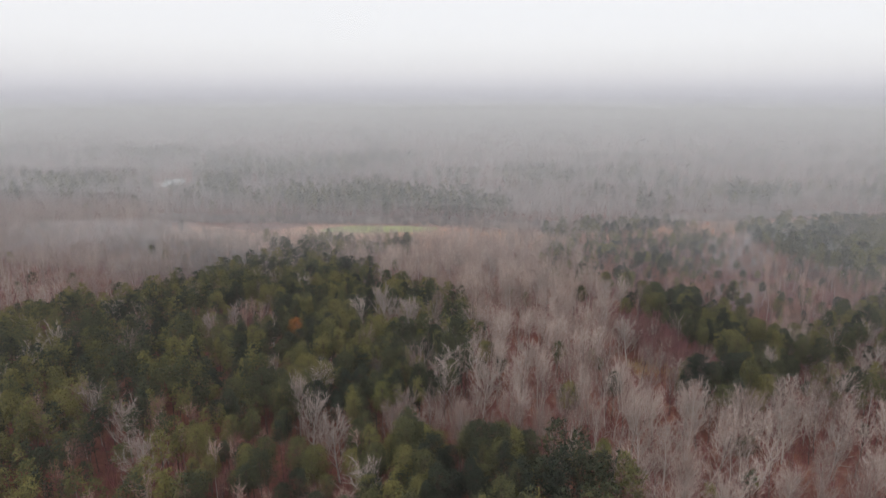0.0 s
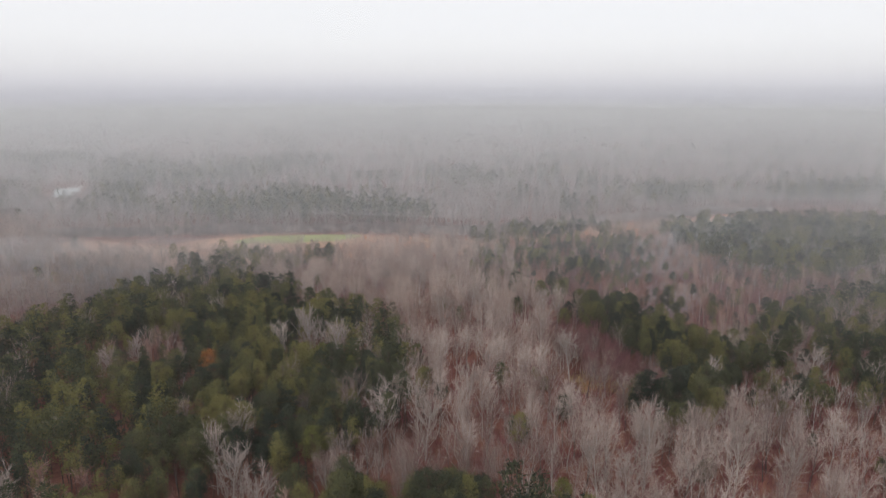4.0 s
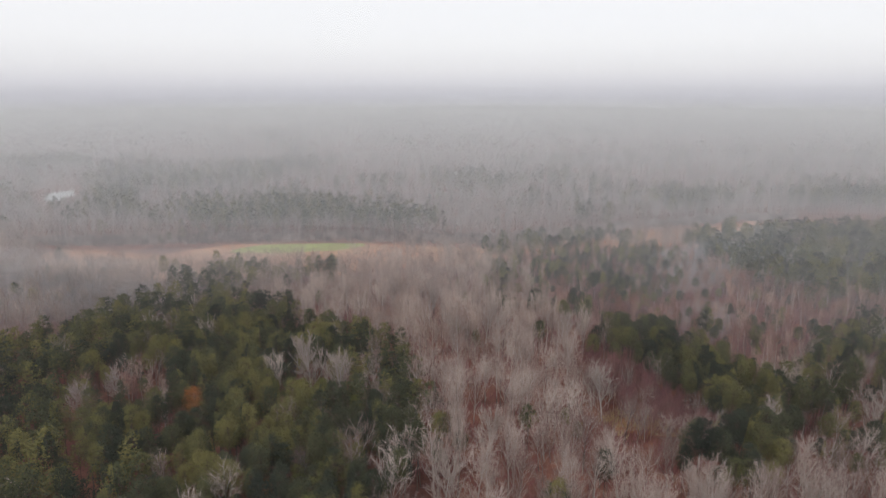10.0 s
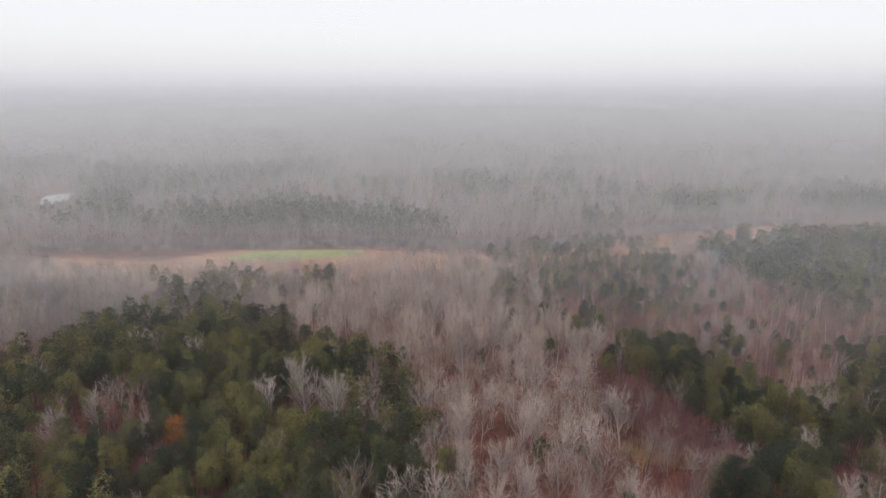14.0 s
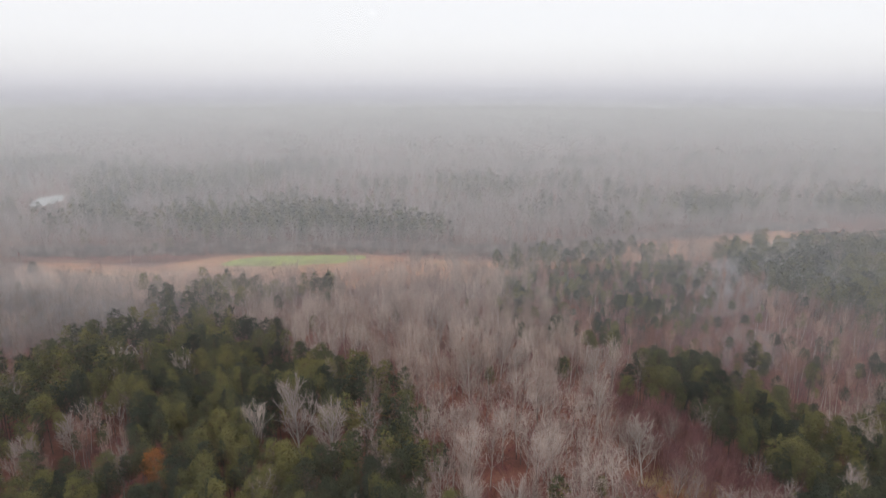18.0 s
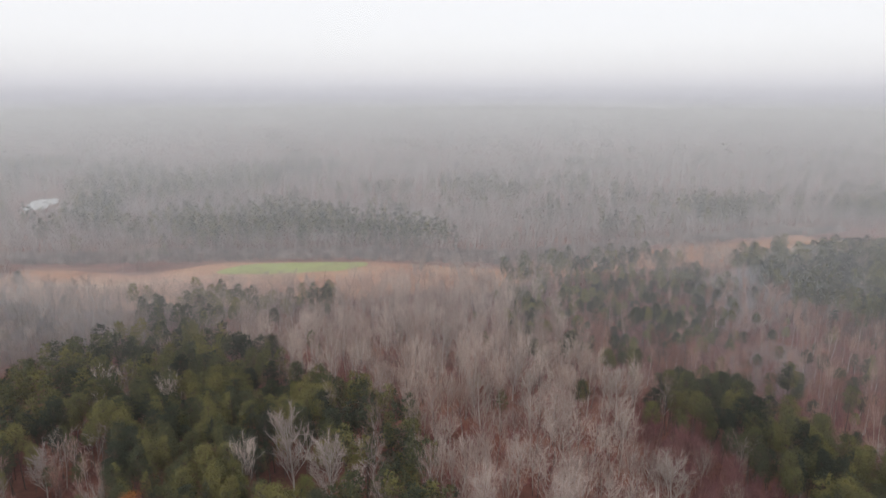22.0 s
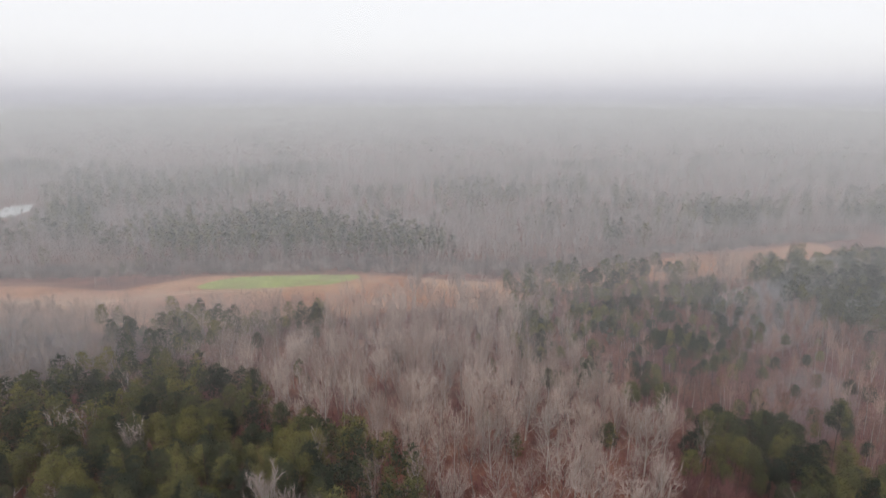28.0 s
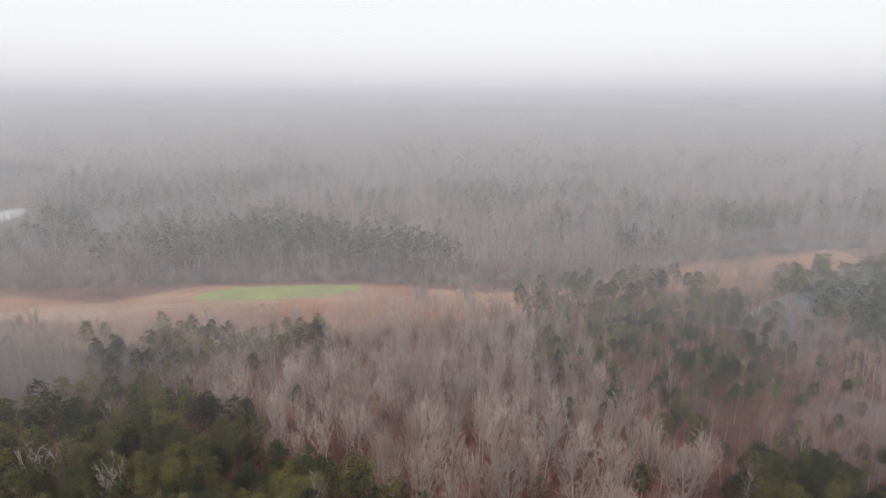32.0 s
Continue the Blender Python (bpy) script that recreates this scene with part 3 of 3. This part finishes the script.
joined("pine_woods", [pine_shape(k, 1) for k in range(6)], pines, PINE_MATS, "dense stand of dark green tall pines", "pine trees")
joined("bare_woods", [bare_shape(k, 1, reach=3.4 + 0.3 * k) for k in range(7)], bares, BARE_MATS, "leafless grey-pink hardwood forest in winter", "trees")
joined("slender_woods", [bare_shape(30 + k, 1, h=19, low=0.5, reach=2.1, thick=0.16) for k in range(5)], slims, [TRUNK, TRUNK, MAUVE], "thin leafless young hardwoods over red-brown litter", "trees")

pine_parts = [("trunk", [0], PINE_BARK, ""), ("crown", [1], NEEDLES, "stuff")]
plant(near_pines, [split_tree("pine_tree", pine_shape(40 + k, 2), pine_parts, "tall dark green pine with a rounded crown", "tree", "pines of the near stand") for k in range(6)])
bare_parts = [("trunk", [0], TRUNK, ""), ("branchwork", [1], PALE_BARK, "stuff"), ("crown", [2], TWIGS, "stuff")]
plant(near_bares, [split_tree("bare_tree", bare_shape(60 + k, 2, reach=3.4 + 0.3 * k), bare_parts, "leafless grey-brown hardwood tree with fine upswept twigs", "tree", "bare trees of the near wood") for k in range(7)])
plant(mid_pines, [split_tree("valley_pine", pine_shape(20 + k, 2, h=19.0, low=0.68, reach=2.5), pine_parts, "slim green pine rising above thin bare woods", "tree", "pines of the valley wood") for k in range(6)])
plant(mid_slims, [split_tree("slender_tree", bare_shape(30 + k, 1, h=19, low=0.5, reach=2.1, thick=0.16), [("trunk", [0], PALE_BARK if k % 2 else TRUNK, ""), ("crown", [1, 2], MAUVE, "stuff")], "thin leafless young hardwood over red-brown litter", "tree", "slender trees of the valley wood") for k in range(5)])
plant(ridge_pines, [split_tree("ridge_pine", pine_shape(90 + k, 2), pine_parts, "tall green pine on a low wooded ridge", "tree", "pines of the ridge") for k in range(6)])
plant(stand_pines, [split_tree("stand_pine", pine_shape(100 + k, 2), pine_parts, "dark green pine in a dense hilltop stand", "tree", "pines of the hilltop") for k in range(6)])
plant(valley_bares, [split_tree("valley_tree", bare_shape(110 + k, 2, reach=3.2 + 0.25 * k), [("trunk", [0], TRUNK, ""), ("branchwork", [1], PALE_BARK, "stuff"), ("crown", [2], SILVER_TWIGS, "stuff")], "leafless pale grey-pink hardwood in the valley wood", "tree", "bare trees of the valley") for k in range(7)])
pale_parts = [("trunk", [0], PALE_BARK, "")] + [("limb", [3 + k], PALE_BARK, "") for k in range(17)] + [("crown", [2], PALE_TWIGS, "stuff")]
pale_models = [split_tree("pale_tree", bare_shape(80 + k, 2, h=19.5, low=0.2, reach=5.5, thick=0.26, wide=1.5, split=True, rich=22), pale_parts, "large leafless hardwood with pale whitish spreading limbs", "tree", "pale hardwoods in the woods") for k in range(4)]
plant([(px, py, px * 1.7, size, k % 4) for k, (px, py, size) in enumerate(PALE)], pale_models)

# Single trees of their own colour.
oak = split_tree("oak_tree", pine_shape(7, 2, h=18, low=0.5, reach=3.0), [("trunk", [0], BARK, ""), ("crown", [1], OAK_LEAF, "stuff")], "small oak holding orange-brown dead leaves", "tree", "oaks with dead leaves")
plant([(-71, 219, 0.5, 1, 0), (-22, 199, 2.1, 0.72, 0), (-40, 181, 4.0, 0.66, 0)], [oak])
light_pine = split_tree("light_pine", pine_shape(8, 2), [("trunk", [0], PINE_BARK, ""), ("crown", [1], NEEDLES_LIGHT, "stuff")], "pine with bright yellow-green needles", "tree", "yellow-green pines")
r = np.random.RandomState(77)
sunny = [(r.uniform(-64, -8), r.uniform(174, 275), r.uniform(0, 6), r.uniform(0.6, 0.84), 0) for _ in range(22)]
plant([(-26, 163, 0.0, 1, 0), (-66, 206, 2.0, 0.75, 0), (-14, 262, 1.0, 0.9, 0), (31, 147, 4.0, 0.85, 0), (-58, 214, 0.7, 0.7, 0), (-37, 212, 3.3, 0.72, 0), (-60, 196, 1.9, 0.82, 0), (-105, 190, 2.7, 0.75, 0), (-17, 208, 5.1, 0.8, 0), (-20, 255, 4.4, 0.75, 0),
       (-52, 283, 0.2, 0.7, 0), (-78, 262, 2.2, 0.72, 0), (-96, 277, 3.9, 0.74, 0), (118, 244, 1.2, 0.8, 0), (109, 232, 5.5, 0.72, 0)] + sunny, [light_pine])
lone_pine = split_tree("lone_pine", pine_shape(9, 2, h=20.5, low=0.66, reach=2.6), pine_parts, "dark green pine standing alone among bare trees", "tree", "lone pines among bare trees")
plant([(24, 168, 1.0, 1, 0), (101, 284, 2.0, 1.1, 0), (-64, 303, 3.0, 1.05, 0), (-219, 402, 1.3, 0.85, 0), (36, 277, 0.4, 0.88, 0), (27, 316, 2.6, 0.78, 0), (31, 319, 4.6, 0.7, 0), (38, 317, 5.6, 0.68, 0), (-77, 351, 1.1, 0.78, 0), (-58, 368, 3.7, 0.62, 0),
       (67, 161, 0.9, 0.72, 0), (71, 166, 2.9, 0.62, 0)], [lone_pine])
white_parts = [("trunk", [0], PALE_BARK, "")] + [("limb", [3 + k], PALE_BARK, "") for k in range(17)] + [("crown", [2], PALE_TWIGS, "stuff")]
plant([(-148, 354, 0.6, 1, 0)], [split_tree("spreading_tree", bare_shape(131, 2, h=16.0, low=0.16, reach=9.5, thick=0.38, wide=2.6, split=True, rich=22), white_parts, "wide bleached leafless tree leaning in misty woods", "tree", "")])

# Young russet growth and straw-coloured brush beside the ridge pines.
x, y, r = scatter(3.2, 205, 275, 31)
keep = inside(x, y, RED_STAND)
joined("russet_saplings", [bare_shape(50 + k, 1, h=12, low=0.3, reach=1.5, thick=0.1, wide=1.6) for k in range(4)], rows_of(x[keep], y[keep], r, 0.7, 1.1, 4), [MAUVE, MAUVE, SAPLING], "dense dark-red young saplings beside the pines", "saplings")
x, y, r = scatter(3.4, 222, 250, 32)
keep = (np.hypot((x - 60) / 1.6, y - 232) < 8)
joined("straw_bushes", [brush_shape(k, 40, 2.2) for k in range(3)], rows_of(x[keep], y[keep], r, 0.7, 1.3, 3), [BARK, BARK, STRAW_BRUSH], "dry straw-coloured brush in a small gap", "bushes")
x, y, r = scatter(4.2, 108, 430, 33)
keep = (pine_share(x, y) < 0.6) & (r.uniform(size=len(x)) < np.where(inside(x, y, SPARSE) | (y < 200), 1.0, 0.65))
joined("understory", [brush_shape(10 + k) for k in range(5)], rows_of(x[keep], y[keep], r, 0.5, 1.7, 5), RUSSET_MATS, "low reddish leafless brush under the trees", "bushes")

bx, by = np.meshgrid(np.arange(-170, 170, 6.5), np.arange(-80, 106, 6.5))
r = np.random.RandomState(35)
bx, by = bx.ravel() + r.uniform(-3, 3, bx.size), by.ravel() + r.uniform(-3, 3, by.size)
dark = r.uniform(size=bx.size) < np.clip(wave(bx, by, 120, 15) * 0.8 + 0.2, 0.05, 0.9)
joined("rear_pines", [pine_shape(k, 0) for k in range(5)], rows_of(bx[dark], by[dark], r, 0.75, 1.05, 5), PINE_MATS, "dark pines of the woods behind", "pine trees")
joined("rear_bare_woods", [bare_shape(k, 0) for k in range(6)], rows_of(bx[~dark], by[~dark], r, 0.7, 1.1, 6), BARE_MATS, "leafless hardwoods of the woods behind", "trees")

x, y, r = scatter(3.6, 470, 590, 36)
edge = np.interp(x, [-262, -60, 30, 360], [474, 490, 480, 600])
keep = (y > edge) & (y < edge + 30) & (np.abs(x) < 300)
# Brush in the dark trunk colour paints the shade among the trunks behind the field.
joined("field_edge_brush", [brush_shape(30 + k, 30, 4.0) for k in range(4)], rows_of(x[keep], y[keep], r, 0.6, 1.5, 4), [TRUNK, TRUNK, TRUNK], "brush behind the field, coloured dark for the shade at the wood's foot", "bushes")

# Far woods.
x, y, r = scatter(6.4, 470, 640, 25)
x2, y2, r = scatter(10.6, 640, 1050, 22)
x, y = np.r_[x, x2], np.r_[y, y2]
edge = np.interp(x, [-262, -60, 30, 360], [475, 490, 480, 600])
keep = y > np.where(np.abs(x - 40) < 330, edge, 470)
x, y = x[keep], y[keep]
pine = r.uniform(size=len(x)) < pine_share(x, y)
joined("far_pines", [pine_shape(k, 0, low=0.35, reach=3.2) for k in range(5)], rows_of(x[pine], y[pine], r, 0.8, 1.1, 5), PINE_MATS, "distant dark pines fading into fog", "pine trees")
joined("far_bare_woods", [bare_shape(k, 0, reach=4.4, low=0.3) for k in range(6)], rows_of(x[~pine], y[~pine], r, 0.75, 1.05, 6), HAZED_MATS, "distant leafless woods fading into fog, haze also in their grey colour", "trees")
x, y, r = scatter(30, 1050, 2800, 23)
pine = r.uniform(size=len(x)) < pine_share(x, y)
rows = rows_of(x, y, r, 0.9, 1.3, 3)
rows[:, 4] += np.where(pine, 3, 0)
joined("horizon_woods", [clump_shape(k, k > 2) for k in range(6)], rows, [BARK, NEEDLES, HAZED_TWIGS], "hazy woods towards the horizon", "woods")
